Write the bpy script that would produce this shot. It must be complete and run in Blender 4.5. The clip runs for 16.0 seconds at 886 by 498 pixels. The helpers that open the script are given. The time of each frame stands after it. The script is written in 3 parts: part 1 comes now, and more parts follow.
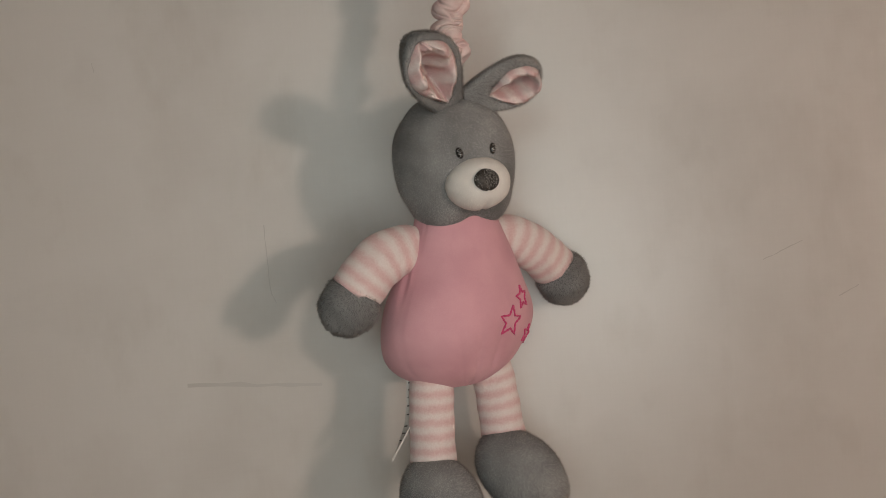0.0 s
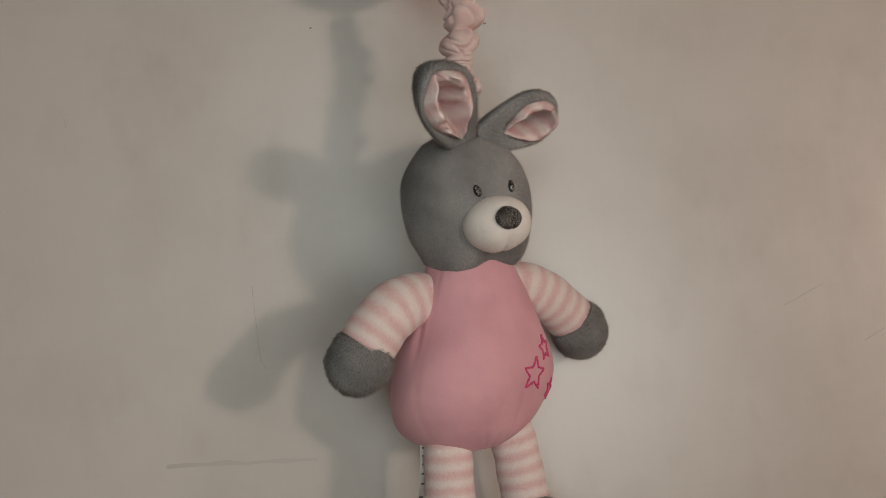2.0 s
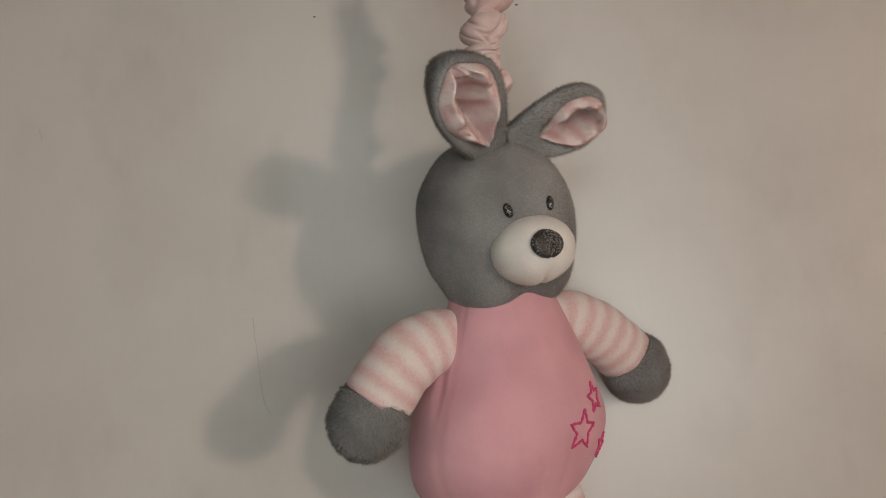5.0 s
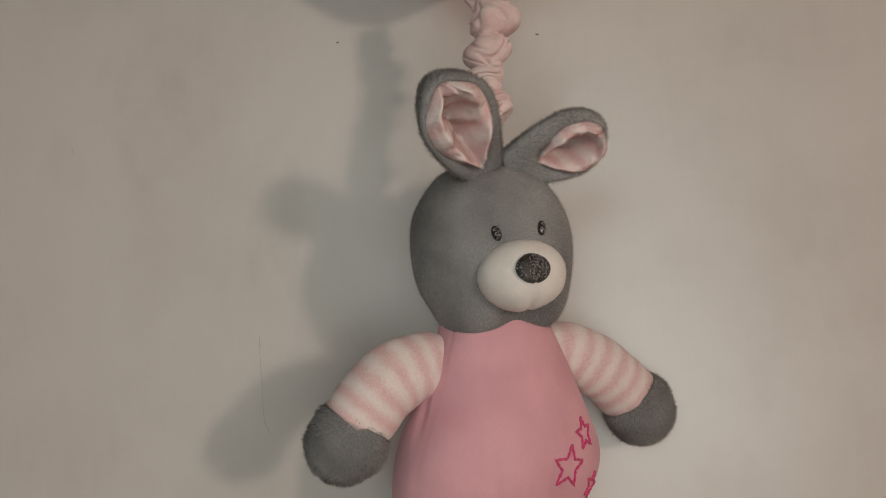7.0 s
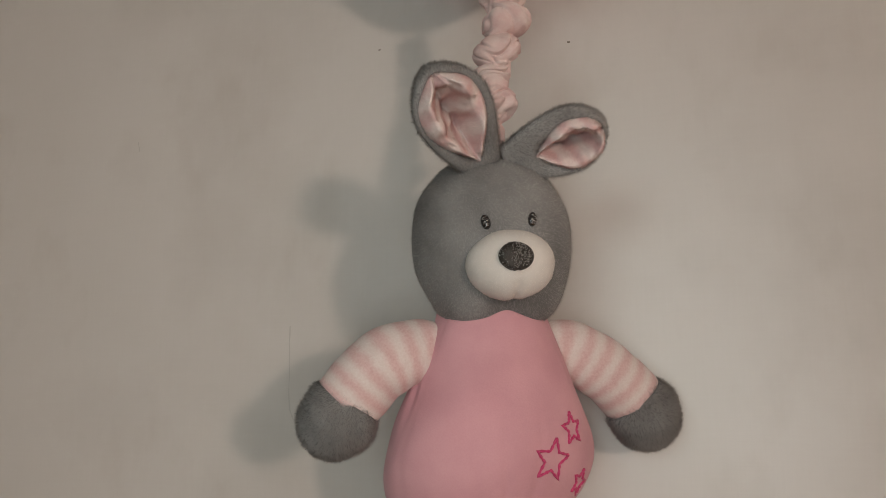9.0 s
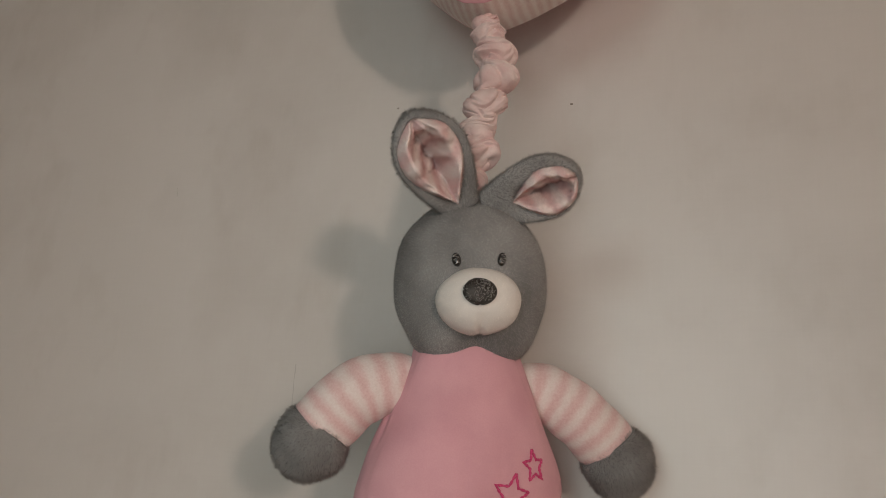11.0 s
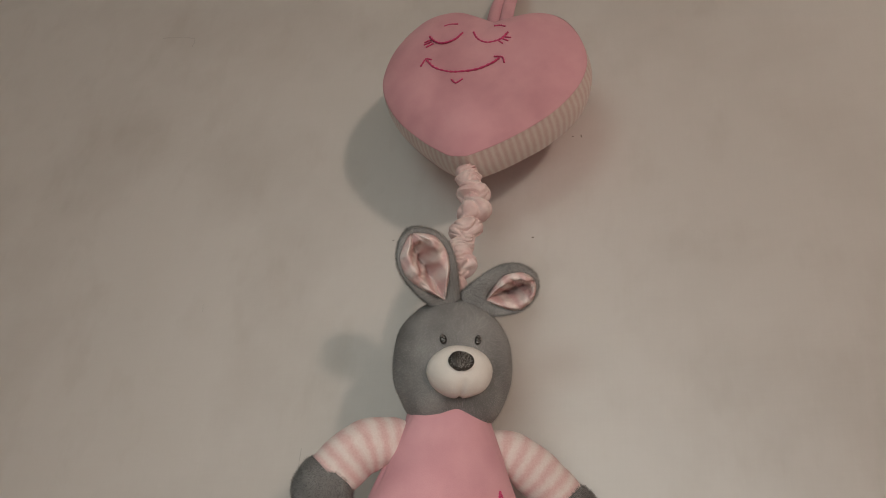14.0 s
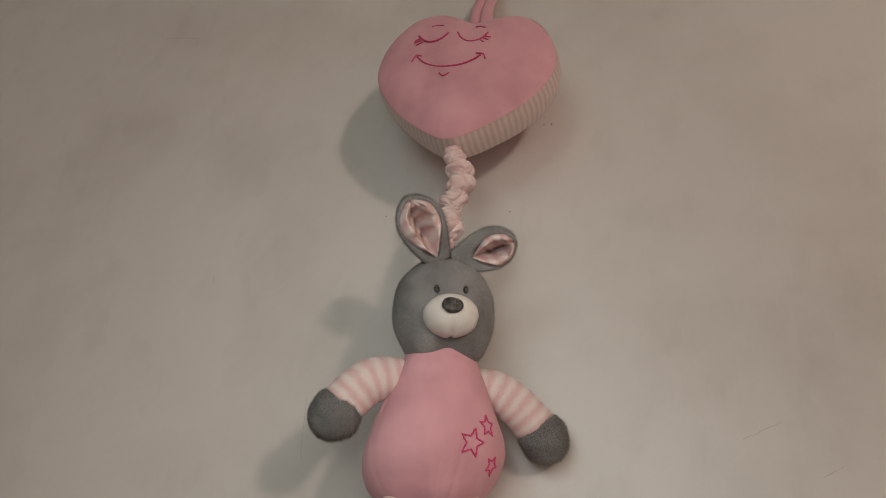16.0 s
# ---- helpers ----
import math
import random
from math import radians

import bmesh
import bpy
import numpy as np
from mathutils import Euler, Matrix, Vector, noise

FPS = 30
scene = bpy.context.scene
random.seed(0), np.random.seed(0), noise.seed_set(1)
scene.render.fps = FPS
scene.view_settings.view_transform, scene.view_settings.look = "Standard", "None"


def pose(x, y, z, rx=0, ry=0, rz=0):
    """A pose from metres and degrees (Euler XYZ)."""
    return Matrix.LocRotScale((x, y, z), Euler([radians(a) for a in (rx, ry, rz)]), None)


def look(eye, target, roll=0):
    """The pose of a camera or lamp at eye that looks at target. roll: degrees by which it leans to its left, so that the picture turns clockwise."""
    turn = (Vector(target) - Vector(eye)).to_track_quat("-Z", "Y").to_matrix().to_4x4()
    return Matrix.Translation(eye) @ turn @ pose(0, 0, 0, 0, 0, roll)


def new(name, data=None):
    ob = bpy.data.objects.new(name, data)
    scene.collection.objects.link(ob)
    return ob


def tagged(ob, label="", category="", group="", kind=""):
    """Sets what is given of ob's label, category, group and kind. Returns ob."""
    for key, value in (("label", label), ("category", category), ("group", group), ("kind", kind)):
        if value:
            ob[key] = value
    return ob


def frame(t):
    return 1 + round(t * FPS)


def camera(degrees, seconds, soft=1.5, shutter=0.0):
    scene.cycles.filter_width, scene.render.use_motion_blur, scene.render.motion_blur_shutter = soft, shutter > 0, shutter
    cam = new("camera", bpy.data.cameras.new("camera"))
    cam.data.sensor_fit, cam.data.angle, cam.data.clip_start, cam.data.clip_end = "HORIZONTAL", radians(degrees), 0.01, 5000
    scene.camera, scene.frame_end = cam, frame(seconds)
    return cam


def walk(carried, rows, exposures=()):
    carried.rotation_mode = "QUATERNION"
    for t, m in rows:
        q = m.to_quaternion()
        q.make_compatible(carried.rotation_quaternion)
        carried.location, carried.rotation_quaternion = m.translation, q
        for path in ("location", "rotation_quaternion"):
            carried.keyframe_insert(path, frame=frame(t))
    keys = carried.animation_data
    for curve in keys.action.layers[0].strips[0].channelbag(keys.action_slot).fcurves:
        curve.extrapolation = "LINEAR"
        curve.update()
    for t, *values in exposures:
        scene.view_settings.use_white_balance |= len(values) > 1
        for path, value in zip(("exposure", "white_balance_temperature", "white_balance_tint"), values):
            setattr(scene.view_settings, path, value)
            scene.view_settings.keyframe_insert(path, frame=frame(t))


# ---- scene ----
cam = camera(55.30, 16.0, soft=0.85)
PATH = [
    (0, 0.0278, -0.5509, 1.3132, 89.02, 4.53, 6.62),
    (0.5, 0.0205, -0.5438, 1.2957, 91.66, 5.19, 6.57),
    (1, 0.0073, -0.5303, 1.2923, 92.71, 5.52, 5.57),
    (1.5, -0.007, -0.5221, 1.2987, 92.46, 5.33, 4.07),
    (2, -0.0157, -0.5178, 1.2906, 95.18, 6.23, 3),
    (2.5, -0.0254, -0.5083, 1.2826, 96.67, 6.04, 1.91),
    (3, -0.0347, -0.495, 1.2812, 97.25, 5.94, 1.71),
    (3.5, -0.0367, -0.4774, 1.2868, 96.68, 5.94, 2.42),
    (4, -0.035, -0.4618, 1.3018, 95.3, 6.34, 2.76),
    (4.5, -0.0226, -0.4487, 1.3166, 94.31, 7.02, 4.46),
    (7, 0.0258, -0.4263, 1.3025, 98.33, 3.8, 10.88),
    (7.5, 0.0291, -0.4274, 1.2992, 98.73, 2.96, 12.25),
    (8, 0.0441, -0.4267, 1.2925, 99.66, 2.15, 14.38),
    (10.5, 0.1161, -0.4101, 1.2622, 104.17, -3.25, 22.16),
    (11, 0.1265, -0.4168, 1.2566, 106.43, -4, 22.93),
    (11.5, 0.1391, -0.4305, 1.2449, 109.3, -4.64, 23.48),
    (12, 0.143, -0.4424, 1.2304, 111.36, -5.01, 22.9),
    (12.5, 0.1438, -0.456, 1.2147, 113.39, -5.19, 22.02),
    (13, 0.1501, -0.4748, 1.2031, 115.66, -5.11, 21.86),
    (13.5, 0.155, -0.489, 1.1887, 118.11, -4.48, 21.08),
    (14, 0.1583, -0.5056, 1.1735, 118.33, -4.37, 20.63),
    (14.5, 0.1588, -0.5244, 1.1578, 118.75, -4.32, 19.67),
    (15, 0.1651, -0.5446, 1.1383, 119.1, -4.06, 19.92),
    (15.5, 0.1683, -0.559, 1.1213, 119.13, -3.83, 19.66),
    (16, 0.1695, -0.5675, 1.1031, 119.14, -3.25, 18.83),
]
walk(cam, [(t, pose(*place)) for t, *place in PATH], [(0.0, -0.07), (1.0, -0.12), (3.0, -0.05), (4.5, -0.03), (8.0, -0.02), (11.0, -0.10), (14.5, 0.03), (16.0, 0.0)])

# ---- light: a warm room lamp off to one side, and a phone torch beside the camera ----
LAMP = bpy.data.lights.new("room_lamp_light", "POINT")
LAMP.energy, LAMP.color, LAMP.shadow_soft_size = 66.0, (1.0, 0.77, 0.65), 0.10
new("room_lamp_light", LAMP).matrix_world = pose(1.95, -2.35, 1.45)
TORCH = bpy.data.lights.new("torch_light", "SPOT")
TORCH.energy, TORCH.color, TORCH.shadow_soft_size = 3.6, (0.95, 1.0, 0.97), 0.12
TORCH.spot_size, TORCH.spot_blend = radians(63), 1.0
new("torch_light", TORCH).matrix_world = look((0.110, -0.62, 1.215), (-0.135, 0.0, 1.310))
# added soft fill from behind the camera; evens shadows, puts a sheen on the wall
FILL = bpy.data.lights.new("soft_fill_light", "AREA")
FILL.energy, FILL.color, FILL.shape, FILL.size, FILL.size_y = 6.2, (0.86, 1.0, 0.98), "RECTANGLE", 1.0, 0.8
new("soft_fill_light", FILL).matrix_world = look((-0.08, -2.45, 1.72), (0.0, 0.0, 1.4))
WORLD = bpy.data.worlds.new("dim_room")
scene.world = WORLD
WORLD.use_nodes = True
WORLD.node_tree.nodes["Background"].inputs[0].default_value = (1.0, 0.92, 0.82, 1)
WORLD.node_tree.nodes["Background"].inputs[1].default_value = 0.025

# ---- materials ----


def material(name, rough=0.8, sheen=0.0):
    m = bpy.data.materials.new(name)
    m.use_nodes = True
    nt = m.node_tree
    b = nt.nodes["Principled BSDF"]
    b.inputs["Roughness"].default_value = rough
    b.inputs["Specular IOR Level"].default_value = 0.25
    b.inputs["Sheen Weight"].default_value = sheen
    b.inputs["Sheen Roughness"].default_value = 0.45
    return m, nt, b


def node(nt, kind, **sets):
    n = nt.nodes.new(kind)
    for k, v in sets.items():
        n.inputs[k.replace("_", " ")].default_value = v
    return n


def link(nt, a, b):
    nt.links.new(a, b)


def ramp(nt, source, stops):
    r = nt.nodes.new("ShaderNodeValToRGB")
    els = r.color_ramp.elements
    while len(els) < len(stops):
        els.new(0.5)
    for e, (p, c) in zip(els, stops):
        e.position, e.color = p, (*c, 1)
    link(nt, source, r.inputs[0])
    return r.outputs[0]


def mixed(nt, kind, fac, a, b):
    m = nt.nodes.new("ShaderNodeMix")
    m.data_type, m.blend_type = "RGBA", kind
    for sock, v in ((m.inputs[0], fac), (m.inputs[6], a), (m.inputs[7], b)):
        if isinstance(v, (int, float)):
            sock.default_value = v
        elif isinstance(v, tuple):
            sock.default_value = (*v, 1)
        else:
            link(nt, v, sock)
    return m.outputs[2]


def coords(nt, scale=(1, 1, 1)):
    c = nt.nodes.new("ShaderNodeTexCoord")
    m = nt.nodes.new("ShaderNodeMapping")
    m.inputs["Scale"].default_value = scale
    link(nt, c.outputs["Object"], m.inputs[0])
    return m.outputs[0]


def noise_at(nt, scale, detail=3.0, stretch=(1, 1, 1), rough=0.55):
    n = node(nt, "ShaderNodeTexNoise", Scale=scale, Detail=detail, Roughness=rough)
    link(nt, coords(nt, stretch), n.inputs["Vector"])
    return n.outputs["Fac"]


def bump(nt, b, height, strength, distance):
    n = node(nt, "ShaderNodeBump", Strength=strength, Distance=distance)
    link(nt, height, n.inputs["Height"])
    link(nt, n.outputs[0], b.inputs["Normal"])


def cloth(name, low, high, sheen=0.35, nap=900.0, patch=45.0, relief=0.0006, speck=0.22, worn=0.6):
    """A short-napped knitted cloth: fine nap, and soft brushed patches."""
    m, nt, b = material(name, 0.9, sheen)
    fine, broad = noise_at(nt, nap, 2), noise_at(nt, patch, 3)
    col = ramp(nt, broad, [(0.3, low), (0.72, high)])
    col = mixed(nt, "MULTIPLY", worn, col, ramp(nt, noise_at(nt, 17, 4), [(0.30, (0.80, 0.78, 0.77)), (0.52, (1, 1, 1))]))
    col = mixed(nt, "OVERLAY", speck, col, ramp(nt, fine, [(0.3, (0.3,) * 3), (0.7, (0.7,) * 3)]))
    link(nt, col, b.inputs["Base Color"])
    bump(nt, b, fine, 0.35, relief)
    return m


def striped(name, period, pink, white, axis=0, soft=0.18, sheen=0.3):
    """Knitted stripes that run along the cloth's own length (its UV)."""
    m, nt, b = material(name, 0.9, sheen)
    uv = nt.nodes.new("ShaderNodeUVMap")
    sep = nt.nodes.new("ShaderNodeSeparateXYZ")
    link(nt, uv.outputs[0], sep.inputs[0])
    wob = noise_at(nt, 160, 2)
    add = nt.nodes.new("ShaderNodeMath")
    add.operation = "MULTIPLY_ADD"
    link(nt, wob, add.inputs[0])
    add.inputs[1].default_value = period * 0.35
    link(nt, sep.outputs[axis], add.inputs[2])
    sc = nt.nodes.new("ShaderNodeMath")
    sc.operation = "MULTIPLY"
    link(nt, add.outputs[0], sc.inputs[0])
    sc.inputs[1].default_value = 2 * math.pi / period
    si = nt.nodes.new("ShaderNodeMath")
    si.operation = "SINE"
    link(nt, sc.outputs[0], si.inputs[0])
    mr = node(nt, "ShaderNodeMapRange", From_Min=-1.0, From_Max=1.0)
    link(nt, si.outputs[0], mr.inputs[0])
    col = ramp(nt, mr.outputs[0], [(0.5 - soft, white), (0.5 + soft, pink)])
    fine, broad = noise_at(nt, 1000, 2), noise_at(nt, 120, 3)
    col = mixed(nt, "OVERLAY", 0.25, col, ramp(nt, fine, [(0.3, (0.3,) * 3), (0.7, (0.7,) * 3)]))
    col = mixed(nt, "SOFT_LIGHT", 0.3, col, ramp(nt, broad, [(0.3, (0.35,) * 3), (0.7, (0.65,) * 3)]))
    link(nt, col, b.inputs["Base Color"])
    bump(nt, b, fine, 0.35, 0.0005)
    return m


def thread(name, low, high, metal=0.0, rough=0.45):
    m, nt, b = material(name, rough, 0.1)
    fine = noise_at(nt, 2600, 2)
    link(nt, ramp(nt, fine, [(0.35, low), (0.7, high)]), b.inputs["Base Color"])
    b.inputs["Metallic"].default_value = metal
    b.inputs["Specular IOR Level"].default_value = 0.5
    bump(nt, b, fine, 0.6, 0.0006)
    return m


def wall_paint():
    """Off-white paint over a fine canvas-like lining: weave, trowel waves, stains and dust."""
    m, nt, b = material("wall_paint", 0.36)
    warp = noise_at(nt, 700, 2, (1, 1, 0.05))
    weft = noise_at(nt, 700, 2, (0.05, 1, 1))
    stain = noise_at(nt, 7, 5)
    blotch = noise_at(nt, 26, 4, (1, 1, 0.6))
    col = ramp(nt, stain, [(0.25, (0.585, 0.563, 0.527)), (0.55, (0.688, 0.672, 0.641)), (0.8, (0.665, 0.648, 0.612))])
    col = mixed(nt, "MULTIPLY", 0.32, col, ramp(nt, blotch, [(0.28, (0.82, 0.8, 0.77)), (0.45, (1, 1, 1))]))
    weave = mixed(nt, "ADD", 1.0, ramp(nt, warp, [(0.3, (0.0,) * 3), (0.7, (0.5,) * 3)]), ramp(nt, weft, [(0.3, (0.0,) * 3), (0.7, (0.5,) * 3)]))
    col = mixed(nt, "OVERLAY", 0.022, col, weave)
    b.inputs["Specular IOR Level"].default_value = 0.8
    link(nt, col, b.inputs["Base Color"])
    tob = nt.nodes.new("ShaderNodeRGBToBW")
    link(nt, weave, tob.inputs[0])
    bump(nt, b, tob.outputs[0], 0.07, 0.0004)
    return m


def plain(name, colour, rough=0.8):
    m, nt, b = material(name, rough)
    tone = noise_at(nt, 3, 4)
    link(nt, ramp(nt, tone, [(0.3, tuple(c * 0.9 for c in colour)), (0.7, colour)]), b.inputs["Base Color"])
    return m


GREY = cloth("grey_plush", (0.170, 0.169, 0.167), (0.305, 0.304, 0.300), 0.10, 700, 30, 0.0003, 0.06, 1.0)


def pile(m, gain):
    """The single hairs of a plush: the same colours, and light passes through them."""
    h = m.copy()
    h.name = m.name + "_pile"
    nt = h.node_tree
    b = nt.nodes["Principled BSDF"]
    src = b.inputs["Base Color"].links[0].from_socket
    col = mixed(nt, "MULTIPLY", 1.0, src, (gain, gain, gain))
    d, t, mix = nt.nodes.new("ShaderNodeBsdfDiffuse"), nt.nodes.new("ShaderNodeBsdfTranslucent"), nt.nodes.new("ShaderNodeMixShader")
    link(nt, col, d.inputs[0])
    link(nt, col, t.inputs[0])
    mix.inputs[0].default_value = 0.5
    link(nt, d.outputs[0], mix.inputs[1])
    link(nt, t.outputs[0], mix.inputs[2])
    link(nt, mix.outputs[0], nt.nodes["Material Output"].inputs[0])
    return h


PINK = cloth("pink_velour", (0.63, 0.325, 0.370), (0.71, 0.392, 0.436), 0.12, 1400, 32, 0.0002, 0.08)
CREAM = cloth("cream_plush", (0.69, 0.66, 0.62), (0.77, 0.74, 0.70), 0.15, 900, 60, 0.0003, 0.08)
GREY_PILE, CREAM_PILE = pile(GREY, 2.35), pile(CREAM, 1.42)
CORD = cloth("pale_pink_jersey", (0.70, 0.47, 0.46), (0.80, 0.68, 0.65), 0.10, 1100, 95, 0.0003, 0.10)
STRIPE = striped("striped_jersey", 0.0086, (0.66, 0.46, 0.45), (0.72, 0.63, 0.60), soft=0.46, sheen=0.15)
RIB = striped("fine_striped_jersey", 0.0052, (0.62, 0.47, 0.44), (0.70, 0.60, 0.56), soft=0.46)
LINING = striped("ear_lining", 0.0100, (0.71, 0.53, 0.52), (0.80, 0.72, 0.695), soft=0.5, sheen=0.15)
PILES = {"grey_plush": GREY_PILE, "cream_plush": CREAM_PILE, "ear_lining": pile(LINING, 1.25)}
BLACK = thread("black_glitter_thread", (0.003, 0.003, 0.003), (0.16, 0.15, 0.14), 0.8, 0.26)
GLINT = thread("silver_black_thread", (0.01, 0.01, 0.01), (0.85, 0.83, 0.80), 0.9, 0.30)
EYE = plain("glossy_black_bead", (0.014, 0.013, 0.013), 0.14)
EYE.node_tree.nodes["Principled BSDF"].inputs["Specular IOR Level"].default_value = 1.0
ROSE = thread("magenta_thread", (0.52, 0.03, 0.13), (0.70, 0.07, 0.22))
SATIN = cloth("white_satin", (0.58, 0.56, 0.53), (0.68, 0.66, 0.63), 0.1, 1500, 60)
INK = plain("grey_ink", (0.12, 0.11, 0.11))
WALL = wall_paint()
DUST = plain("dark_scuff", (0.2, 0.17, 0.14))
SMEAR = plain("pale_grey_smear", (0.605, 0.588, 0.56))
ROOM = plain("room_paint", (0.42, 0.42, 0.40))
BOARD = plain("floor_boards", (0.3, 0.2, 0.13), 0.5)

# ---- building helpers ----


def finish(bm, name, mat, parent, label="", matrix=None, smooth=True):
    mesh = bpy.data.meshes.new(name)
    grain = bm.verts.layers.float_vector.get("grain")
    if grain is None:
        bmesh.ops.recalc_face_normals(bm, faces=bm.faces)
    normals = [v[grain].copy() for v in bm.verts] if grain is not None else None
    bm.to_mesh(mesh)
    bm.free()
    for p in mesh.polygons:
        p.use_smooth = smooth
    if normals:
        mesh.normals_split_custom_set_from_vertices(normals)
    mesh.materials.append(mat)
    if normals:
        mesh.materials.append(PILES[mat.name])
    ob = new(name, mesh)
    if parent is not None:
        ob.parent = parent
    if matrix is not None:
        ob.matrix_basis = matrix
    return tagged(ob, label)


def spline(pts, n):
    """n points along a Catmull-Rom curve through pts (any dimension)."""
    p = np.array(pts, float)
    p = np.vstack([2 * p[0] - p[1], p, 2 * p[-1] - p[-2]])
    out = []
    for s in np.linspace(0, len(pts) - 1 - 1e-9, n):
        i, t = int(s), s - int(s)
        a, b, c, d = p[i:i + 4]
        out.append(0.5 * (2 * b + (c - a) * t + (2 * a - 5 * b + 4 * c - d) * t * t + (3 * b - a - 3 * c + d) * t ** 3))
    return np.array(out)


def loft(bm, rings, close_start=True, close_end=True, lengths=None):
    """A skin over rings of equal size; uv = (length along, length round)."""
    uv = bm.loops.layers.uv.verify()
    vs = [[bm.verts.new(p) for p in ring] for ring in rings]
    n = len(rings[0])
    mids = [np.mean(r, axis=0) for r in rings]
    run = [0.0]
    for a, b in zip(mids, mids[1:]):
        run.append(run[-1] + float(np.linalg.norm(b - a)))
    if lengths is not None:
        run = lengths
    for i in range(len(vs) - 1):
        for j in range(n):
            k = (j + 1) % n
            f = bm.faces.new((vs[i][j], vs[i][k], vs[i + 1][k], vs[i + 1][j]))
            for lo, (u, v) in zip(f.loops, ((run[i], j), (run[i], j + 1), (run[i + 1], j + 1), (run[i + 1], j))):
                lo[uv].uv = (u, v / n)
    for flag, ring, u in ((close_start, vs[0], run[0]), (close_end, vs[-1], run[-1])):
        if flag:
            c = bm.verts.new(sum((v.co for v in ring), Vector()) / n)
            for j in range(n):
                f = bm.faces.new((ring[j], ring[(j + 1) % n], c))
                for lo in f.loops:
                    lo[uv].uv = (u, j / n)
    return vs


def tube_rings(path, radii, n=24, flat=1.0, side=(0, 1, 0), ripple=None):
    rings = []
    path = np.array(path)
    for i, (p, r) in enumerate(zip(path, radii)):
        d = path[min(i + 1, len(path) - 1)] - path[max(i - 1, 0)]
        d = d / np.linalg.norm(d)
        a = np.cross(d, side)
        a /= np.linalg.norm(a)
        b = np.cross(a, d)
        ring = []
        for j in range(n):
            t = 2 * math.pi * j / n
            k = r * (1 + (ripple(i, t) if ripple else 0))
            ring.append(p + a * k * math.cos(t) + b * k * flat * math.sin(t))
        rings.append(ring)
    return rings


def fuzz(bm, count, length, width, seed, lie=0.5, comb=(0.2, -0.1, -1.0), spread=0.6, closed=True):
    """Adds pile to a closed form: single tapered hairs, combed one way."""
    rng = random.Random(seed)
    if closed:
        bmesh.ops.recalc_face_normals(bm, faces=bm.faces)
    bm.normal_update()
    for v in bm.verts:
        v.normal_update()
    skin = [v.normal.copy() for v in bm.verts]
    grain = bm.verts.layers.float_vector.new("grain")
    bm.verts.ensure_lookup_table()
    for v, n in zip(bm.verts, skin):
        v[grain] = n
    faces = list(bm.faces)
    weights = np.cumsum([f.calc_area() for f in faces])
    picks = np.searchsorted(weights, np.random.RandomState(seed).rand(count) * weights[-1])
    comb = Vector(comb).normalized()
    uv = bm.loops.layers.uv.verify()
    for k in picks:
        f = faces[min(int(k), len(faces) - 1)]
        co = [v.co for v in f.verts]
        a, b = rng.random(), rng.random()
        if len(co) == 4:
            p = co[0].lerp(co[1], a).lerp(co[3].lerp(co[2], a), b)
        else:
            if a + b > 1:
                a, b = 1 - a, 1 - b
            p = co[0] + (co[1] - co[0]) * a + (co[2] - co[0]) * b
        n = f.normal
        flow = comb - n * comb.dot(n) + Vector((rng.gauss(0, 1), rng.gauss(0, 1), rng.gauss(0, 1))) * spread
        d = (n + (flow - n * flow.dot(n)) * lie).normalized()
        s = n.cross(d)
        if s.length < 1e-6:
            continue
        s = s.normalized() * width * 0.5
        h = length * rng.uniform(0.55, 1.15)
        tri = [bm.verts.new(q) for q in (p - s - n * 0.0003, p + s - n * 0.0003, p + d * h)]
        if (tri[1].co - tri[0].co).cross(tri[2].co - tri[0].co).dot(n) < 0:
            tri = [tri[1], tri[0], tri[2]]
        g = bm.faces.new(tri)
        g.material_index = 1
        for v in tri:
            v[grain] = n
        c = f.loops[0][uv].uv.copy()
        for lo in g.loops:
            lo[uv].uv = c


def ball(centre, radii, axes=None, rows=28, cols=40, shape=None):
    """A bmesh ovoid; shape(direction) scales the radius."""
    bm = bmesh.new()
    axes = axes or Matrix.Identity(3)
    rings = []
    for i in range(1, rows):
        th = math.pi * i / rows
        ring = []
        for j in range(cols):
            ph = 2 * math.pi * j / cols
            d = Vector((math.sin(th) * math.cos(ph), math.sin(th) * math.sin(ph), math.cos(th)))
            k = shape(d) if shape else 1.0
            q = Vector((d.x * radii[0], d.y * radii[1], d.z * radii[2])) * k
            ring.append(np.array(Vector(centre) + axes @ q))
        rings.append(ring)
    loft(bm, rings)
    return bm


def frame_of(z, x):
    """Axes with the given z and an x as near as may be to the given one, as columns."""
    z = Vector(z).normalized()
    x = Vector(x)
    x = (x - z * x.dot(z)).normalized()
    return Matrix((x, z.cross(x), z)).transposed()


def bead(bm, path, r, n=6):
    """A stitched line, as a thin tube."""
    path = np.array(path)
    radii = [r * (0.78 + 0.30 * math.sin(i * 2.4)) for i in range(len(path))]
    loft(bm, tube_rings(path, radii, n, 1.0, (0.3, 0.9, 0.31)))


# ---- the room ----


def slab(name, lo, hi, mat, label):
    bm = bmesh.new()
    bmesh.ops.create_cube(bm, size=1.0)
    for v in bm.verts:
        v.co = Vector([lo[i] + (v.co[i] + 0.5) * (hi[i] - lo[i]) for i in range(3)])
    return tagged(finish(bm, name, mat, None, label, smooth=False), kind="structure")


